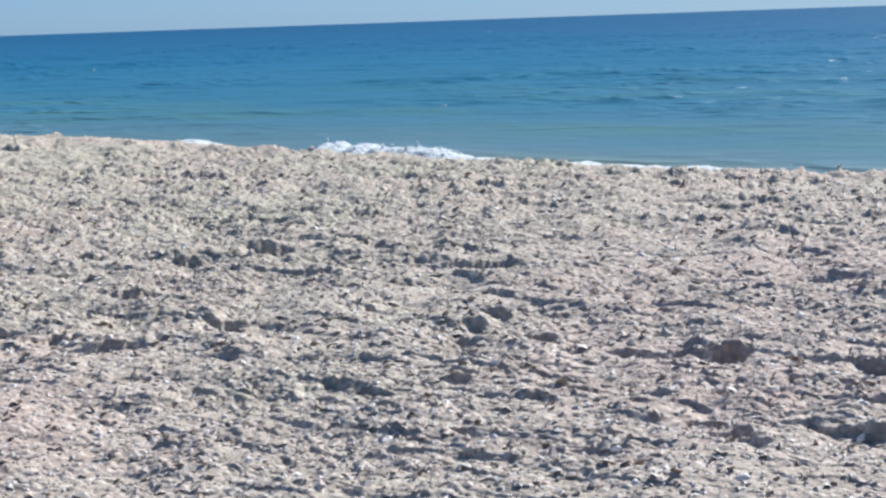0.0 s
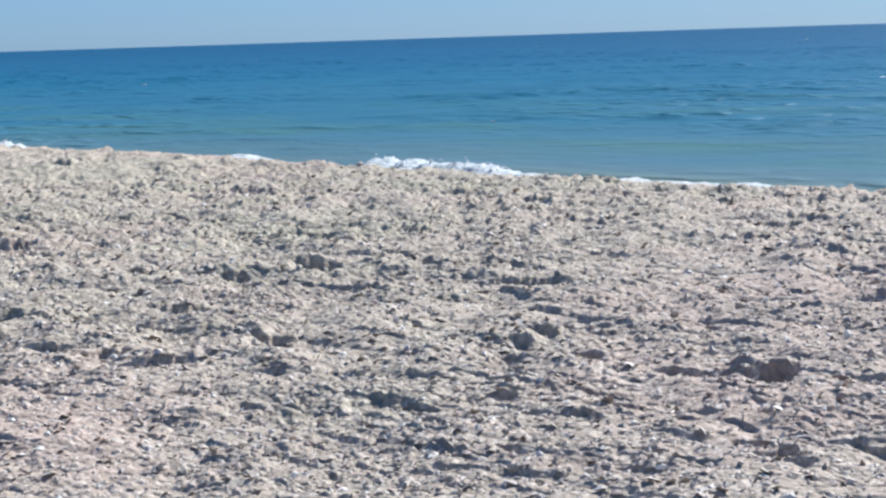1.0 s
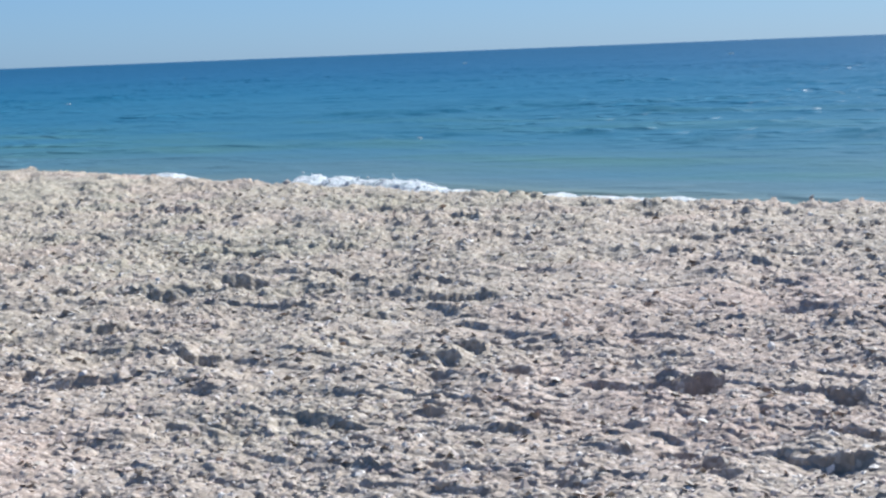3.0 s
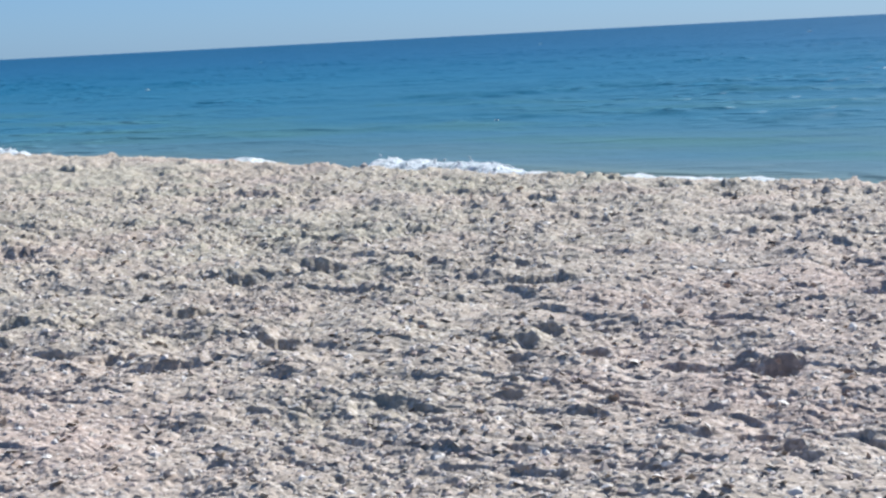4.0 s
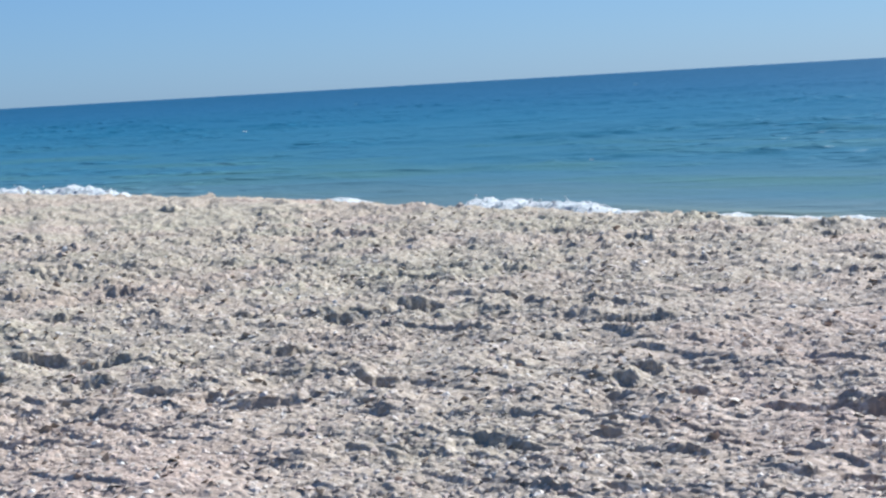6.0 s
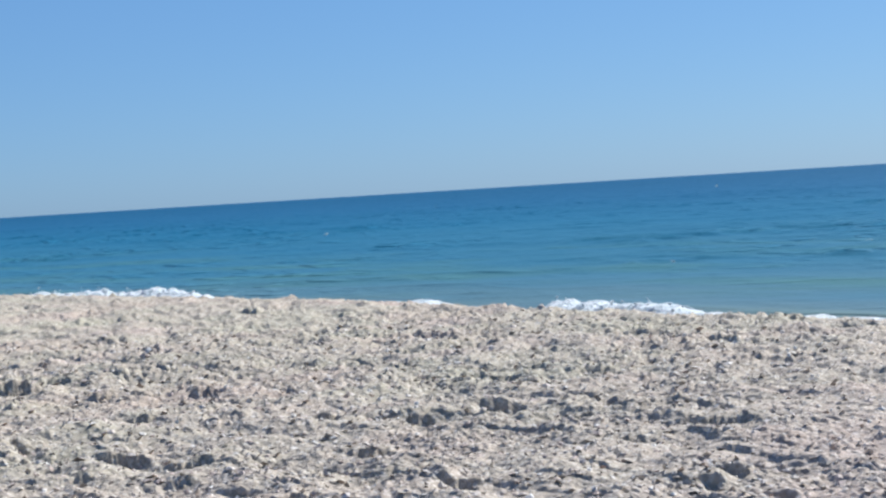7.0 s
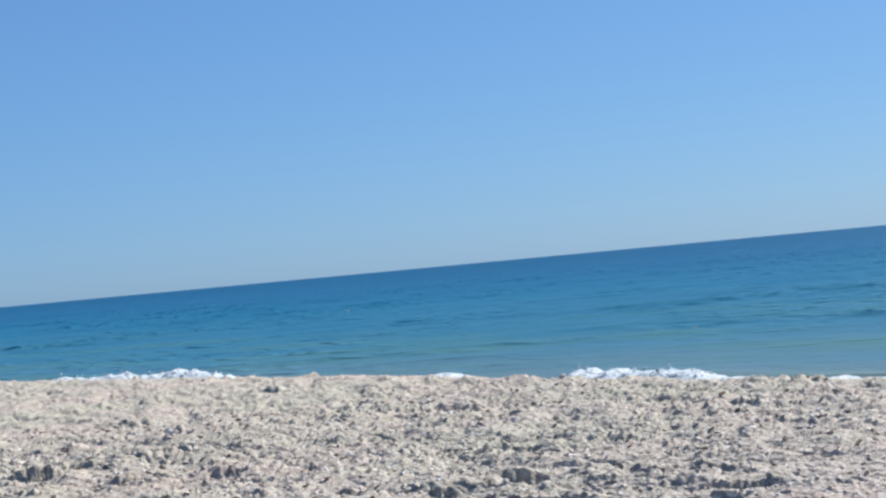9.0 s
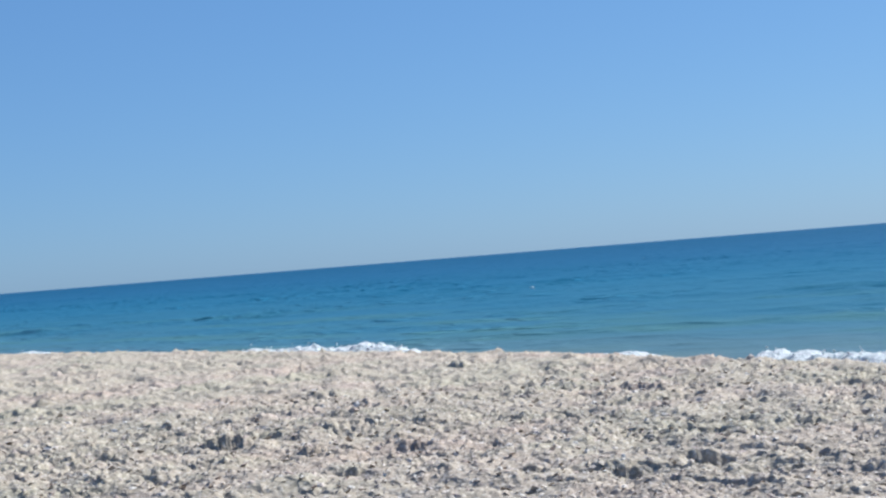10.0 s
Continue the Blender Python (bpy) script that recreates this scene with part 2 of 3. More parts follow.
def clods(x, y, share, seed):
    """Scattered rounded lumps, one to a cell, of which that share stands up; each with a height and a width of its own."""
    ix, iy = np.floor(x), np.floor(y)
    high = np.zeros(x.shape)
    for dx in (-1, 0, 1):
        for dy in (-1, 0, 1):
            cx, cy = ix + dx, iy + dy
            a, k = hash2(cx, cy, seed), hash2(cx, cy, seed + 7)
            turn, pick = hash2(cx, cy, seed + 13) * math.pi, hash2(cx, cy, seed + 17)
            ox, oy = x - cx - a, y - cy - k
            u, v = ox * np.cos(turn) + oy * np.sin(turn), oy * np.cos(turn) - ox * np.sin(turn)
            wide = 0.42 + 0.35 * a
            d = (u / wide) ** 2 + (v / (wide * (0.55 + 0.4 * k))) ** 2
            high = np.maximum(high, (pick < share) * (0.45 + 0.55 * k) * np.sqrt(np.clip(1 - d, 0, 1)) * (1 + 0.7 * u / wide))
    return high


def step(a, b, v):
    t = np.clip((v - a) / (b - a), 0, 1)
    return t * t * (3 - 2 * t)


# ---- the beach ----
SEA = -0.42
CREST_X = np.array([-60.0, -36.0, -28.0, -22.0, -17.0, -11.5, -8.0, -6.0, 0.0, 30.0])
CREST_Y = np.array([18.6, 17.6, 17.1, 16.5, 15.7, 14.2, 13.6, 13.5, 13.7, 14.2])


def crest(x):
    """How far out the berm's edge lies, along the shore."""
    y = 0.0
    for o in (-1.6, -0.8, 0.0, 0.8, 1.6):
        y = y + np.interp(x + o, CREST_X, CREST_Y) / 5
    return y


# footprints and scuffed hollows: place of the steep side, half width, its height
NEAR = [(-2.32, 4.96, 0.05, 0.038), (-2.46, 5.1, 0.08, 0.044), (-2.12, 5.31, 0.13, 0.065), (-2.62, 5.25, 0.08, 0.045), (-2.76, 5.39, 0.07, 0.040),
    (-3.31, 5.26, 0.07, 0.037), (-3.79, 5.45, 0.05, 0.046), (-2.46, 6.38, 0.08, 0.09), (-3.15, 6.47, 0.105, 0.125), (-3.42, 6.38, 0.13, 0.062), (-4.96, 5.38, 0.05, 0.034), (-4.66,
    5.92, 0.07, 0.049), (-4.02, 6.38, 0.09, 0.062), (-5.54, 5.26, 0.12, 0.053), (-4.42, 6.47, 0.055, 0.050), (-4.43, 6.68, 0.07, 0.062)]
MIDDLE = [(-6.05, 5.38, 0.09, 0.052), (-3.19, 7.54, 0.06, 0.049), (-4.86, 6.62, 0.07, 0.049), (-5.59, 6.03, 0.09, 0.076), (-4.31, 7.04, 0.06, 0.031),
    (-6.4, 5.34, 0.1, 0.042), (-4.79, 7.27, 0.09, 0.030), (-6.91, 5.4, 0.09, 0.045), (-5.52, 7.34, 0.11, 0.034), (-7.56, 5.26, 0.06, 0.043), (-6.68,
    6.66, 0.16, 0.057), (-7.43, 5.87, 0.13, 0.044), (-4.89, 8.43, 0.05, 0.041), (-7.94, 5.8, 0.15, 0.082)]
FAR = [(-5.5, 8.06, 0.23, 0.056), (-4.1, 9.2, 0.12, 0.051), (-6.51, 8.08, 0.16, 0.053), (-8.06, 6.7, 0.11, 0.049), (-7.41, 7.71, 0.09, 0.064), (-8.22,
    6.84, 0.13, 0.049), (-8.96, 5.84, 0.08, 0.09), (-8.05, 7.52, 0.09, 0.066), (-7.25, 8.32, 0.13, 0.087), (-7.14, 8.9, 0.14, 0.04), (-9.28, 7.0,
    0.13, 0.07), (-5.39, 11.4, 0.18, 0.041), (-8.32, 9.65, 0.13, 0.065), (-9.91, 8.06, 0.11, 0.071)]
FARTHEST = [(-10.51, 7.65, 0.11, 0.045), (-10.48, 8.63, 0.14, 0.057), (-10.74, 8.84, 0.12, 0.052), (-11.72, 7.65, 0.17, 0.09), (-12.67, 6.97, 0.07,
    0.033), (-7.07, 13.32, 0.21, 0.049), (-11.88, 9.43, 0.18, 0.042), (-13.09, 7.7, 0.07, 0.035), (-7.7, 13.48, 0.19, 0.05), (-14.48, 7.8, 0.09,
    0.046), (-15.4, 8.59, 0.1, 0.041), (-19.13, 9.8, 0.18, 0.075)]


# lumps in the sand: spacing, height close by and out on the berm, how many cells hold one, seed
CLODS = ((0.17, 0.003, 0.040, 0.45, 41), (0.085, 0.004, 0.028, 0.7, 42), (0.052, 0.0120, 0.020, 0.9, 43), (0.030, 0.0055, 0.004, 1.0, 44))


def sand_height(x, y):
    r = np.hypot(x, y)
    c = crest(x)
    out = y - c
    # broad lie of the beach, then the foreshore's slope beyond the crest
    z = 0.035 * grad(x * 0.35, y * 0.35, 3) + 0.02 * grad(x * 0.9, y * 0.9, 4)
    z = z * step(0.0, 5.0, r) * (1 - step(40.0, 80.0, r))
    slope = np.where(out > 0, -0.15 * (out - 0.35 * (1 - np.exp(-np.maximum(out, 0) / 0.35))), 0.0)
    z = z * (1 - 0.5 * step(-1.0, 1.0, out)) + np.maximum(slope, -9.0)
    # footprints: a ramp down to a steep side, with the sand pushed up beyond it
    dip, rise, worn = np.zeros(x.shape), np.zeros(x.shape), np.zeros(x.shape)
    for hx, hy, w, tall in NEAR + MIDDLE + FAR + FARTHEST:
        run = min(0.62 * tall * math.hypot(hx, hy) + 0.06, 1.0)
        reach = max(3.2 * w, run + 0.1, 0.5)
        near = np.nonzero((np.abs(x - hx) < reach) & (np.abs(y - hy) < reach))
        if not len(near[0]):
            continue
        a = math.atan2(-hx, hy)
        xn, yn = x[near], y[near]
        dx, dy = xn - hx, yn - hy
        u, v = dx * math.cos(a) + dy * math.sin(a), -dx * math.sin(a) + dy * math.cos(a)
        tall = tall * (1.15 + 0.25 * min(max(math.hypot(hx, hy) - 7.0, 0.0) / 4.0, 1.0))
        lean = 0.05 + 0.25 * math.sin(37.0 * hx + 53.0 * hy)
        u = u + 0.4 * w * grad(xn / w * 0.9, yn / w * 0.9, 61)
        v = v - 0.06 * w * np.clip(u / w, -1.5, 1.5) ** 2 + lean * u + 0.2 * w * grad(xn / w, yn / w, 62) + 0.03 * grad(xn * 11, yn * 11, 63) + 0.015 * grad(xn * 28, yn * 28, 64)
        wide = np.clip(1 - (np.abs(u) / (1.25 * w)) ** 2.5, 0, 1)
        broad = np.clip(1 - (np.abs(u) / (3.0 * w)) ** 2, 0, 1) ** 2 * np.clip(0.6 + 1.2 * grad(xn / w * 0.6, yn / w * 0.6, 65), 0, 1.3)
        wall = 0.16 * tall + 0.012
        ramp_down = np.clip((v + run) / run, 0, 1) ** 1.2 * (1 - step(0.0, 0.6 * wall, v))
        bank = step(0.2 * wall, wall, v) * np.exp(-np.clip((v - wall) / 0.2, 0, None) ** 2)
        dip[near] = np.minimum(dip[near], -0.7 * tall * (0.55 + 0.45 * step(-w, 0.7 * w, u)) * wide ** 0.9 * ramp_down)
        rise[near] = np.maximum(rise[near], 0.42 * tall * broad * bank)
        worn[near] = np.maximum(worn[near], np.maximum(wide * ramp_down, np.exp(-(u / (1.5 * w)) ** 2 - ((v + 0.1) / 0.2) ** 2)))
    # trodden and crumbled, blown smoother in patches
    b = np.degrees(np.arctan2(-x, y))
    far_off = 1 - step(30.0, 60.0, r)
    ahead = step(10.0, 19.6, b) * (1 - step(65.4, 75.0, b))
    open_sand = step(0.2, 1.2, r) * far_off * (ahead + (1 - ahead) * (1 - step(9.0, 22.0, r)))
    patch = grad(x * 0.7, y * 0.7, 11) + 0.6 * grad(x * 1.9, y * 1.9, 12)
    rough = (0.62 + 0.45 * step(-0.3, 0.35, patch)) * (1 - 0.75 * step(1.0, 2.5, out)) * (1 - 0.55 * worn) * (1 - 0.15 * step(11.0, 16.0, -x))
    z = z + np.exp(-(out / 0.8) ** 2) * (0.035 * grad(x * 1.3, y * 1.3, 15) + 0.02 * grad(x * 4, y * 4, 16))
    wx, wy = x + 0.03 * grad(x * 9, y * 9, 21), y + 0.03 * grad(x * 9, y * 9, 22)
    z = z + far_off * (0.058 * (0.34 + 0.66 * step(5.0, 8.0, r)) * grad(wx * 1.9, wy * 2.4, 31) + 0.026 * rough * grad(wx * 4.4, wy * 5.0, 32))
    # low broken ledges that run along the shore
    under_foot = 0.70 + 0.30 * step(5.2, 7.0, r)
    for along, across, high, seed in ((1.3, 4.0, 0.020, 35), (2.4, 7.0, 0.014, 36), (4.6, 13.0, 0.008, 37)):
        edge = grad(wx * along, wy * across, seed)
        z = z + open_sand * under_foot * rough * high * (step(-0.02, 0.10, edge) - 0.5 - 0.5 * np.clip(edge / 0.5, -1, 1))
    # crumbs and clods of crusted shell, from fist size down to pebble size
    wx, wy = wx + 0.009 * grad(x * 45, y * 45, 23), wy + 0.009 * grad(x * 45, y * 45, 24)
    for size, high, high_out, share, seed in CLODS:
        berm = step(8.0, 15.0, r) if size < 0.1 else step(12.0, 24.0, r)
        z = z + open_sand * under_foot * rough * (high + (high_out - high) * berm) * (clods(wx / size, wy / size, share, seed) - 0.38)
    return z + dip + rise


def sheet(name, xs, ys, zs, mat):
    """A grid of points as one mesh."""
    rows, cols = xs.shape
    co = np.stack([xs, ys, zs], -1).reshape(-1, 3)
    idx = np.arange(rows * cols).reshape(rows, cols)
    quads = np.stack([idx[:-1, :-1], idx[:-1, 1:], idx[1:, 1:], idx[1:, :-1]], -1).reshape(-1, 4)
    me = bpy.data.meshes.new(name)
    nq = len(quads)
    me.vertices.add(len(co))
    me.vertices.foreach_set("co", co.astype(np.float32).ravel())
    me.loops.add(nq * 4)
    me.loops.foreach_set("vertex_index", quads.astype(np.int32).ravel())
    me.polygons.add(nq)
    me.polygons.foreach_set("loop_start", np.arange(0, nq * 4, 4, dtype=np.int32))
    me.polygons.foreach_set("use_smooth", np.ones(nq, dtype=bool))
    me.update(calc_edges=True)
    me.validate()
    me.materials.append(mat)
    return new(name, me)


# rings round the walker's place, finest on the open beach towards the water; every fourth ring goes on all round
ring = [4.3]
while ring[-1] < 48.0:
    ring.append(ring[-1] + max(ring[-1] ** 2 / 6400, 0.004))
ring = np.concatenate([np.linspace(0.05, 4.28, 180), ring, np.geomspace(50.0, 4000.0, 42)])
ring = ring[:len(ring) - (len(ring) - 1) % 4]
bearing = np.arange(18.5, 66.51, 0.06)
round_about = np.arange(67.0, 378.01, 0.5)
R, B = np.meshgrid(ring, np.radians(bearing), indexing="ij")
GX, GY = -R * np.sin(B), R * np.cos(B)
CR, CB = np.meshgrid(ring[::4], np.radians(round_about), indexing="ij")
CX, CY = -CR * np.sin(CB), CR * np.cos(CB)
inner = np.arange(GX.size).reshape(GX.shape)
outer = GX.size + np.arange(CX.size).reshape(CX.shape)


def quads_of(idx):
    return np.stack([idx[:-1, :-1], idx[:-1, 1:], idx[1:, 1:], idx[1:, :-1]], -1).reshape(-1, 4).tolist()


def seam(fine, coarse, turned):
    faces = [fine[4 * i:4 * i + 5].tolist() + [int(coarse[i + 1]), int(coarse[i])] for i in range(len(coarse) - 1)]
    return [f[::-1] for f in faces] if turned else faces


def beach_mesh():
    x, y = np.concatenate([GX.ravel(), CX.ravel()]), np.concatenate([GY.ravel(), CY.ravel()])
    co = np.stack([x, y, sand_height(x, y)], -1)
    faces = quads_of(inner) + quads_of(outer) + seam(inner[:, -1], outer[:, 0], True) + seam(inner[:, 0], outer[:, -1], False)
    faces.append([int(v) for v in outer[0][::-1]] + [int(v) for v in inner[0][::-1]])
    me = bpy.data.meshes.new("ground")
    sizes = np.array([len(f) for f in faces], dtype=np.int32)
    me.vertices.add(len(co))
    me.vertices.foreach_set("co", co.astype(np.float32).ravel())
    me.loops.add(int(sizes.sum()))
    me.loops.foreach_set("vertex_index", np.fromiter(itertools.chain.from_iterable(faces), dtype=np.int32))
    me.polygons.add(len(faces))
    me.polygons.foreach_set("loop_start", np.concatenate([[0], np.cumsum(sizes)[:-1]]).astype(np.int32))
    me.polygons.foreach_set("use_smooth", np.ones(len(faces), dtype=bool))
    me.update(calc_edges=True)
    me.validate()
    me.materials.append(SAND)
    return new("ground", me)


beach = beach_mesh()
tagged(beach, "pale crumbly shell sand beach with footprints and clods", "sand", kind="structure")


# ---- the sea ----
def sea_height(x, y):
    """A low swell with short, steep wind waves on it, in gusts, lower close in."""
    off = y - crest(x)
    z = 0.0
    for turn, length, amp, seed in ((6, 9.0, 0.05, 1), (-14, 5.2, 0.03, 2)):
        a = radians(turn)
        s = (x * math.sin(a) + y * math.cos(a)) / length
        s = s + 0.7 * grad(x / length * 0.4, y / length * 0.45, 70 + seed)
        group = 0.4 + 1.2 * np.clip(grad(x / length * 0.3, y / length * 0.2, 80 + seed) + 0.2, 0, 1)
        w = 0.5 + 0.5 * np.sin(s * 2 * math.pi)
        z = z + amp * group * (2 * w ** 1.7 - 0.8)
    gust = 0.35 + 0.65 * step(-0.2, 0.35, grad(x * 0.03, y * 0.045, 95) + 0.4 * grad(x * 0.11, y * 0.15, 96))
    for length, amp, seed in ((2.4, 0.19, 91), (1.5, 0.15, 92), (0.9, 0.06, 93)):
        g = grad(x / length * 0.8 + 0.3 * grad(x / length, y / length, seed + 20), y / length * 1.15, seed)
        crested = np.clip(1 - 3.2 * np.abs(g - 0.12), 0, 1) ** 1.4
        alone = np.clip(0.02 + 1.7 * grad(x / length * 0.45, y / length * 0.5, seed + 10), 0, 0.62)
        z = z + amp * gust * crested * alone
    calm = 0.35 + 0.65 * step(4.0, 18.0, off)
    roller = 0.06 * np.exp(-((off - 4.3 - 0.5 * grad(x * 0.3, 0 * x, 98)) / 0.55) ** 2) * step(-0.1, 0.4, grad(x * 0.16, 0 * x + 0.5, 97))
    far = 1 - 0.5 * step(150, 900, y)
    return SEA + z * calm * far + roller


side = np.concatenate([np.linspace(-12, -2.3, 24)[:-1], np.linspace(-2.3, -0.3, 440), np.linspace(-0.3, 12, 40)[1:]])
outward = np.concatenate([np.array([12.0, 14.0]), np.geomspace(15.0, 130.0, 440), np.geomspace(131.0, 4600.0, 120)])
OY, SX = np.meshgrid(outward, side, indexing="ij")
WX = SX * OY
sea = sheet("water", WX, OY, sea_height(WX.ravel(), OY.ravel()).reshape(WX.shape), WATER)
tagged(sea, "clear blue sea, turquoise close in, with small wind waves", "sea", kind="structure")


# ---- foam of the small waves that break along the edge ----
def foam_roll(x0, x1, out, high, seed):
    """A tumbled ridge of foam along the shore from x0 to x1: torn peaks, a thin skirt, with flung drops."""
    rng = np.random.default_rng(seed)
    length = abs(x1 - x0)
    along, across = int(length / 0.025), 40
    u, v = np.meshgrid(np.linspace(0, 1, along), np.linspace(-1, 1, across), indexing="ij")
    x = x0 + (x1 - x0) * u
    ends = step(0, 0.25, u) * step(0, 0.3, 1 - u)
    line = 0 * x + seed
    body = np.clip(0.72 + 0.7 * grad(x * 0.4, line, 5) + 0.45 * grad(x * 1.3, line, 6), 0.2, 1.3) * ends
    torn = np.clip(0.85 + 0.5 * grad(x * 4, line + v, 8) + 0.3 * grad(x * 11, line + 2 * v, 9), 0.2, 1.4)
    width = 0.28 + 0.5 * body
    y = crest(x) + out + v * width + 0.35 * grad(x * 0.5, line, 7) + 0.05 * grad(x * 6, line + v, 10)
    dome = np.clip(1 - v * v, 0, 1) ** 0.8
    z = SEA - 0.06 + (high * body * torn + 0.06) * dome
    for scale, amp in ((2.2, 0.10), (6.0, 0.14), (14.0, 0.16), (30.0, 0.14)):
        d, tone = cells(x * scale, y * scale, seed + int(scale))
        z = z + amp * high * (0.2 + body) * (0.2 + tone) * np.sqrt(np.clip(1 - d * d, 0, 1)) * dome ** 0.5
    ob = sheet("foam", x, y, z, FOAM)
    # drops and clots flung up where the roll is highest
    bm = bmesh.new()
    bm.from_mesh(ob.data)
    for _ in range(int(length * 26)):
        i, j = rng.integers(0, along), rng.integers(8, across - 8)
        if body[i, 0] < 0.6 or high < 0.12:
            continue
        size = rng.uniform(0.006, 0.024)
        up = rng.exponential(0.16 * high)
        at = Matrix.Translation((x[i, j], y[i, j], z[i, j] + up)) @ Matrix.Diagonal((size * rng.uniform(0.8, 2.0), size, size * rng.uniform(0.6, 1.2), 1))
        drop = bmesh.ops.create_icosphere(bm, subdivisions=1, radius=1.0, matrix=at)
        for f in {f for v in drop["verts"] for f in v.link_faces}:
            f.smooth = True
    bm.to_mesh(ob.data)
    bm.free()
    return tagged(ob, "white foam of a small wave breaking at the water's edge", "foam", kind="stuff")


foam_roll(-45.0, -37.5, 3.2, 0.12, 14)
foam_roll(-36.6, -32.6, 3.2, 0.08, 16)
foam_roll(-31.9, -22.0, 3.2, 0.20, 11)
foam_roll(-21.5, -17.0, 3.3, 0.09, 13)
foam_roll(-15.9, -11.0, 3.4, 0.15, 12)
foam_roll(-11.6, -8.6, 3.6, 0.06, 15)
foam_roll(-9.2, -7.2, 3.6, 0.07, 17)


def whitecap_mesh():
    """A small spilling crest, one unit long: a ragged, rounded ridge of foam."""
    u, v = np.meshgrid(np.linspace(-1, 1, 26), np.linspace(-1, 1, 9), indexing="ij")
    body = np.clip(1 - u * u, 0, 1) * np.clip(1 - v * v, 0, 1)
    z = 0.34 * body ** 0.6 * (0.7 + 0.9 * grad(u * 3, v * 2, 4)) + 0.08 * grad(u * 8, v * 5, 5) * body - 0.03
    ob = sheet("whitecap", 0.5 * u, 0.22 * v * (0.7 + 0.5 * grad(u * 2.5, 0 * u, 6)) + 0.08 * grad(u * 2, 0 * u, 7), z, FOAM)
    return tagged(ob, "small white crest spilling on the open sea", "whitecap", "whitecaps on the sea")


cap = whitecap_mesh()
CAPS = [(-20.9, 29.9, 0.13), (-133.2, 202.2, 0.7), (-123.2, 133.6, 0.6), (-58.8, 55.9, 0.35), (-94.2, 205.8, 0.8)]
for k, (x, y, size) in enumerate(CAPS):
    m = Matrix.Translation((x, y, float(sea_height(np.array([x]), np.array([y]))[0]) - 0.02 * size)) @ pose(0, 0, 0, 0, 0, 8 * (k % 3 - 1))
    ob = cap if k == 0 else copy_thing(cap, m)
    ob.matrix_world = m @ Matrix.Diagonal((size, size, size * 0.8, 1))


# ---- shells ----
def ground_at(x, y):
    return float(sand_height(np.array([x]), np.array([y]))[0])


def valve(name, ribs, flat):
    """One half of a clam or cockle: a ribbed, domed fan with a beak, a few millimetres thick; about one unit wide."""
    bm = bmesh.new()
    rings, spokes = 4, 11
    sides = []
    for lower in (0.0, 0.05):
        beak = bm.verts.new((0, -0.42, 0.10 - lower))
        fan = []
        for i in range(1, rings + 1):
            r = i / rings
            row = []
            for j in range(spokes):
                a = math.pi * (j / (spokes - 1)) * 1.16 - 0.08 * math.pi
                rib = 1 + ribs * (1 if j % 2 else -1) * r
                x, y = 0.5 * r * math.cos(a), -0.42 + 0.86 * r * (0.18 + 0.82 * max(math.sin(a), -0.2))
                dome = flat * (1 - (2 * r - 0.75) ** 2 * 0.8) * (0.45 + 0.55 * max(math.sin(a), 0)) * rib
                row.append(bm.verts.new((x, y, max(dome, 0.02) - lower)))
            fan.append(row)
        sides.append((beak, fan))
    for k, (beak, fan) in enumerate(sides):
        for j in range(spokes - 1):
            f = (beak, fan[0][j], fan[0][j + 1])
            bm.faces.new(f if not k else f[::-1])
        for i in range(rings - 1):
            for j in range(spokes - 1):
                f = (fan[i][j], fan[i + 1][j], fan[i + 1][j + 1], fan[i][j + 1])
                bm.faces.new(f if not k else f[::-1])
    top, low = sides[0][1], sides[1][1]
    for j in range(spokes - 1):
        bm.faces.new((top[-1][j], low[-1][j], low[-1][j + 1], top[-1][j + 1]))
    bmesh.ops.recalc_face_normals(bm, faces=bm.faces)
    for f in bm.faces:
        f.smooth = True
    me = bpy.data.meshes.new(name)
    bm.to_mesh(me)
    bm.free()
    me.materials.append(SHELL)
    return me


VALVES = [(valve("clam_shell", 0.02, 0.26), "bleached clam shell half lying on crumbly sand", "clam_shell"),
          (valve("cockle_shell", 0.12, 0.34), "pale ribbed cockle shell half lying on the sand", "cockle_shell"),
          (valve("tellin_shell", 0.0, 0.15), "thin pinkish shell half pressed into the sand", "tellin_shell")]


def shell_at(x, y, size, k, rng):
    me, label, name = VALVES[k]
    ob = new(name, me)
    ob.matrix_world = Matrix.Translation((x, y, ground_at(x, y) - 0.001)) @ pose(0, 0, 0, rng.uniform(-28, 28), rng.uniform(-28, 28), rng.uniform(0, 360)).to_3x3().to_4x4() @ Matrix.Diagonal((size, size, size, 1))
    return tagged(ob, label, "shell", "shells on the beach")


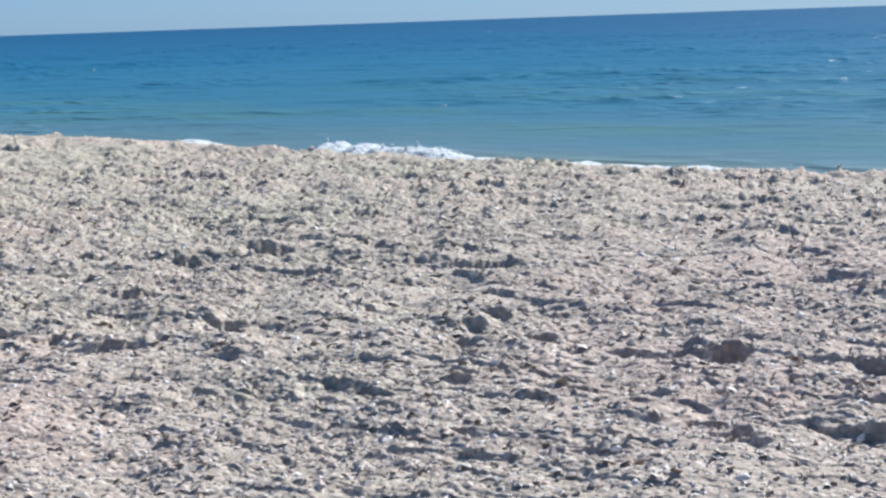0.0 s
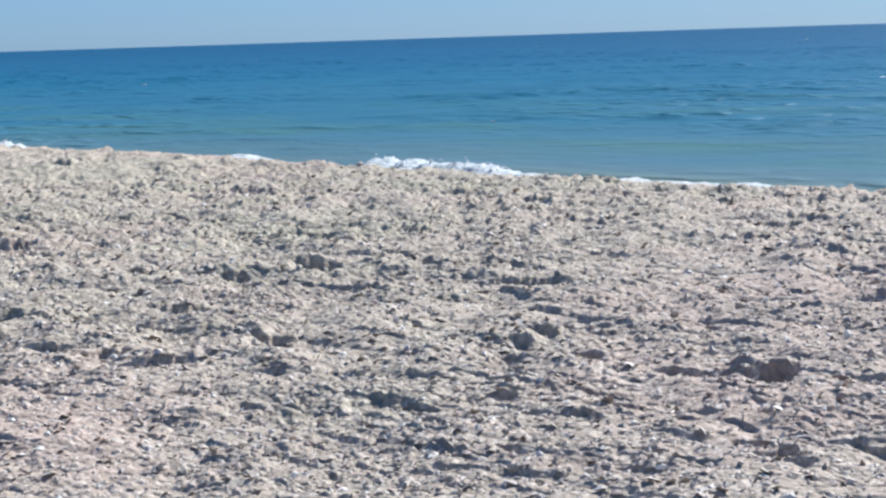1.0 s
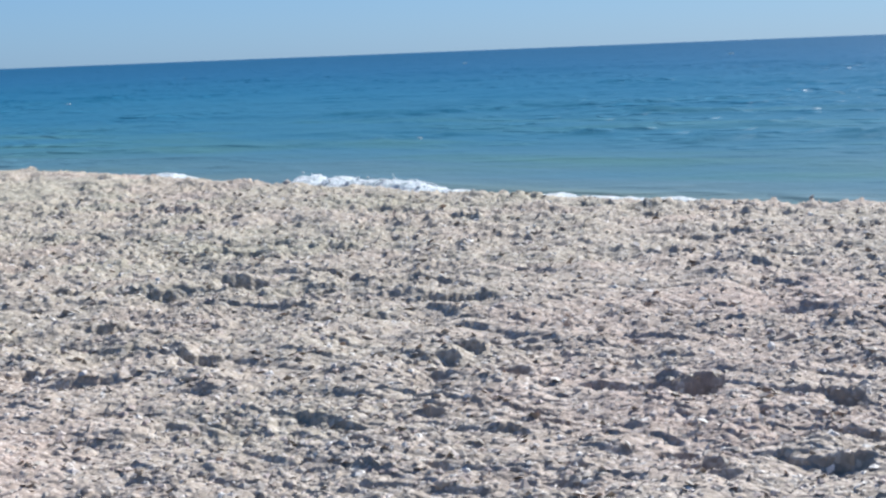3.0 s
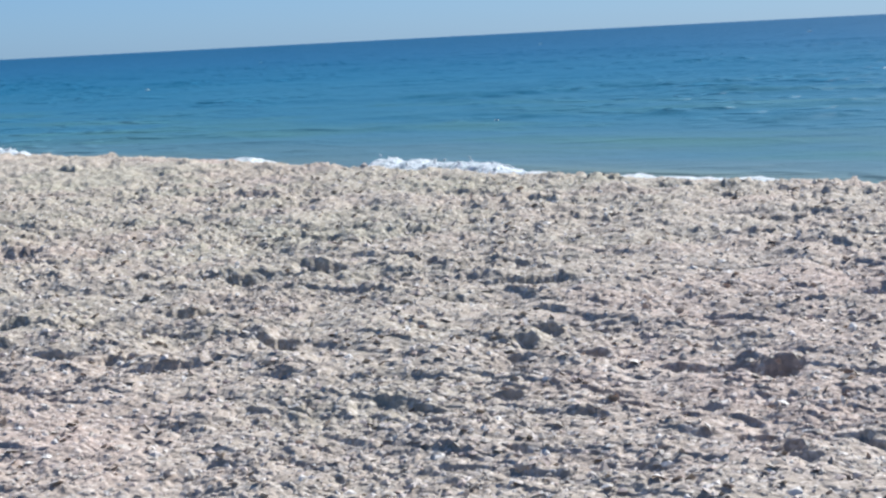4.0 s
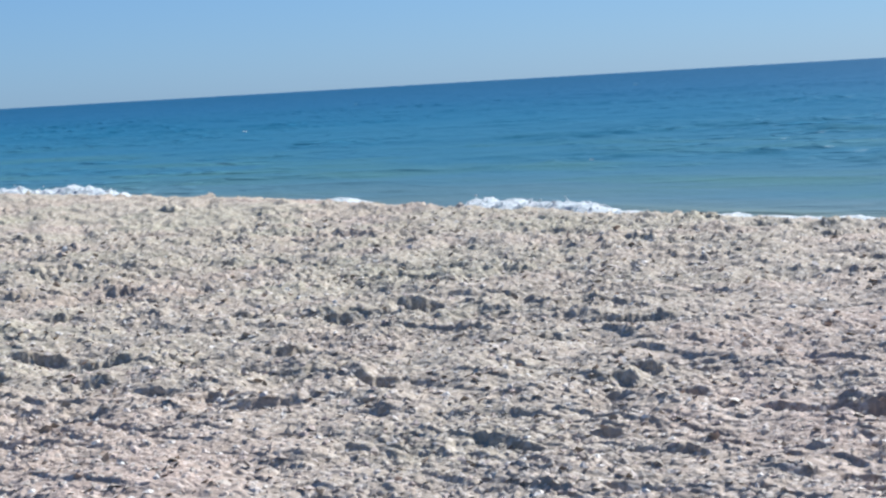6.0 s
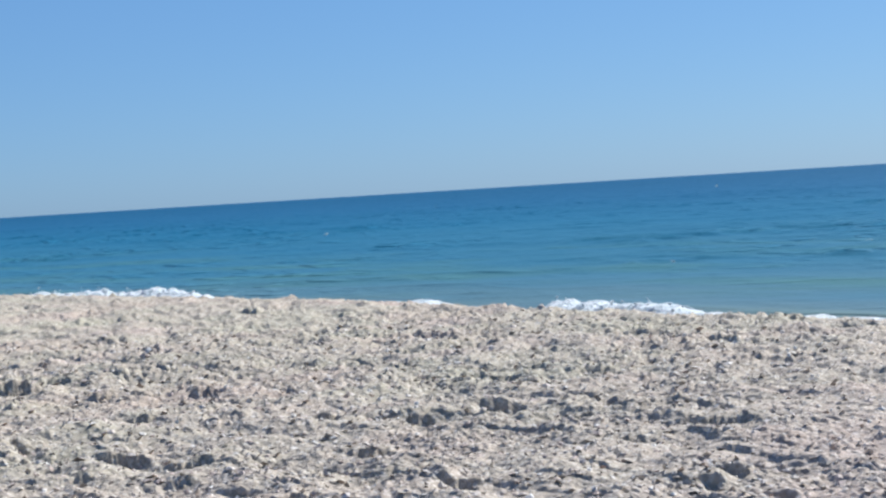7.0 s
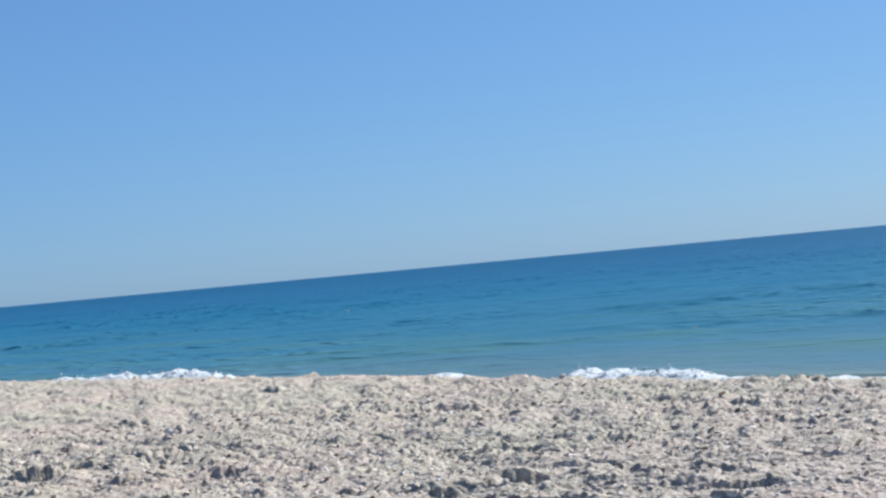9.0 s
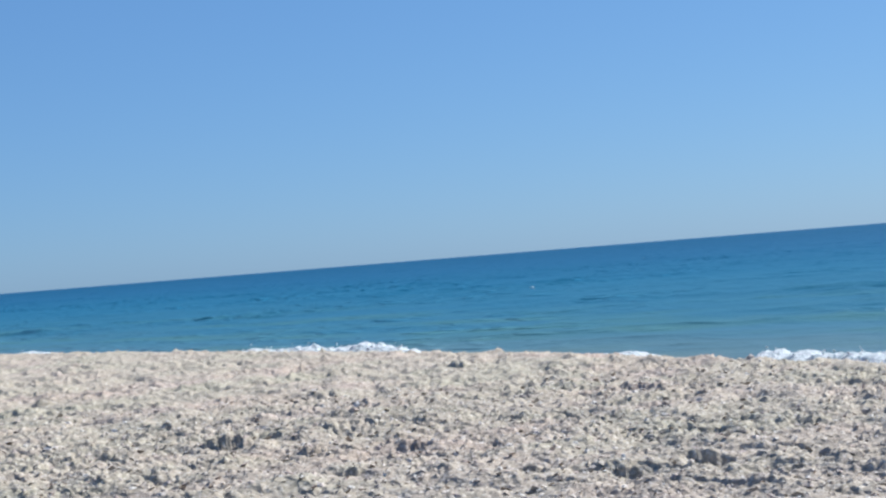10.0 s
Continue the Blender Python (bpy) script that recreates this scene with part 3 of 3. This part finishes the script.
shell_rng = random.Random(5)
for i in range(64):
    b, r = radians(shell_rng.uniform(19, 62)), 4.0 * math.exp(shell_rng.uniform(0.0, 1.15))
    shell_at(-r * math.sin(b), r * math.cos(b), shell_rng.uniform(0.022, 0.045), shell_rng.choice((0, 0, 1, 2)), shell_rng)


def shell_grit(count, seed):
    """Broken shell strewn over the dry sand: little curved chips, many of them on edge."""
    rng = np.random.default_rng(seed)
    b, r = np.radians(rng.uniform(18.6, 66.0, count)), 4.4 * np.exp(rng.uniform(0, 1.45, count))
    x, y = -r * np.sin(b), r * np.cos(b)
    keep = y < crest(x) + 0.3
    x, y, r = x[keep], y[keep], r[keep]
    n = len(x)
    z = sand_height(x, y)
    size = rng.gamma(4.0, 0.0025, n).clip(0.005, 0.024) * (0.8 + r / 16)
    corner = np.array([[0.0, 1.5, 3.0, 4.6]]) + rng.uniform(-0.3, 0.3, (n, 4))
    reach = size[:, None] * rng.uniform(0.6, 1.3, (n, 4))
    # a chip's own plane: across, along and the way it faces
    lean, turn = np.abs(rng.normal(0, 0.5, n)).clip(0, 1.3), rng.uniform(0, 2 * math.pi, n)
    across = np.stack([-np.sin(turn), np.cos(turn), 0 * turn], 1)
    along = np.stack([np.cos(turn) * np.cos(lean), np.sin(turn) * np.cos(lean), np.sin(lean)], 1)
    face = np.cross(along, across) * -1
    face *= np.sign(face[:, 2:] + 1e-9)
    at = np.stack([x, y, z + 0.45 * size * np.sin(lean)], 1)
    co = np.zeros((n, 6, 3))
    co[:, :4] = at[:, None] + (reach * np.cos(corner))[:, :, None] * along[:, None] + (reach * np.sin(corner))[:, :, None] * across[:, None]
    co[:, 4] = at + face * size[:, None] * 0.38
    co[:, 5] = at + face * size[:, None] * 0.12
    faces = np.array([(i, (i + 1) % 4, 4) for i in range(4)] + [((i + 1) % 4, i, 5) for i in range(4)])
    allf = (faces[None] + 6 * np.arange(n)[:, None, None]).reshape(-1, 3)
    me = bpy.data.meshes.new("shell_grit")
    me.from_pydata(co.reshape(-1, 3).tolist(), [], allf.tolist())
    me.materials.append(SHELL)
    return tagged(new("shell_grit", me), "broken shell chips strewn over dry sand", "shell grit", kind="stuff")


shell_grit(30000, 3)
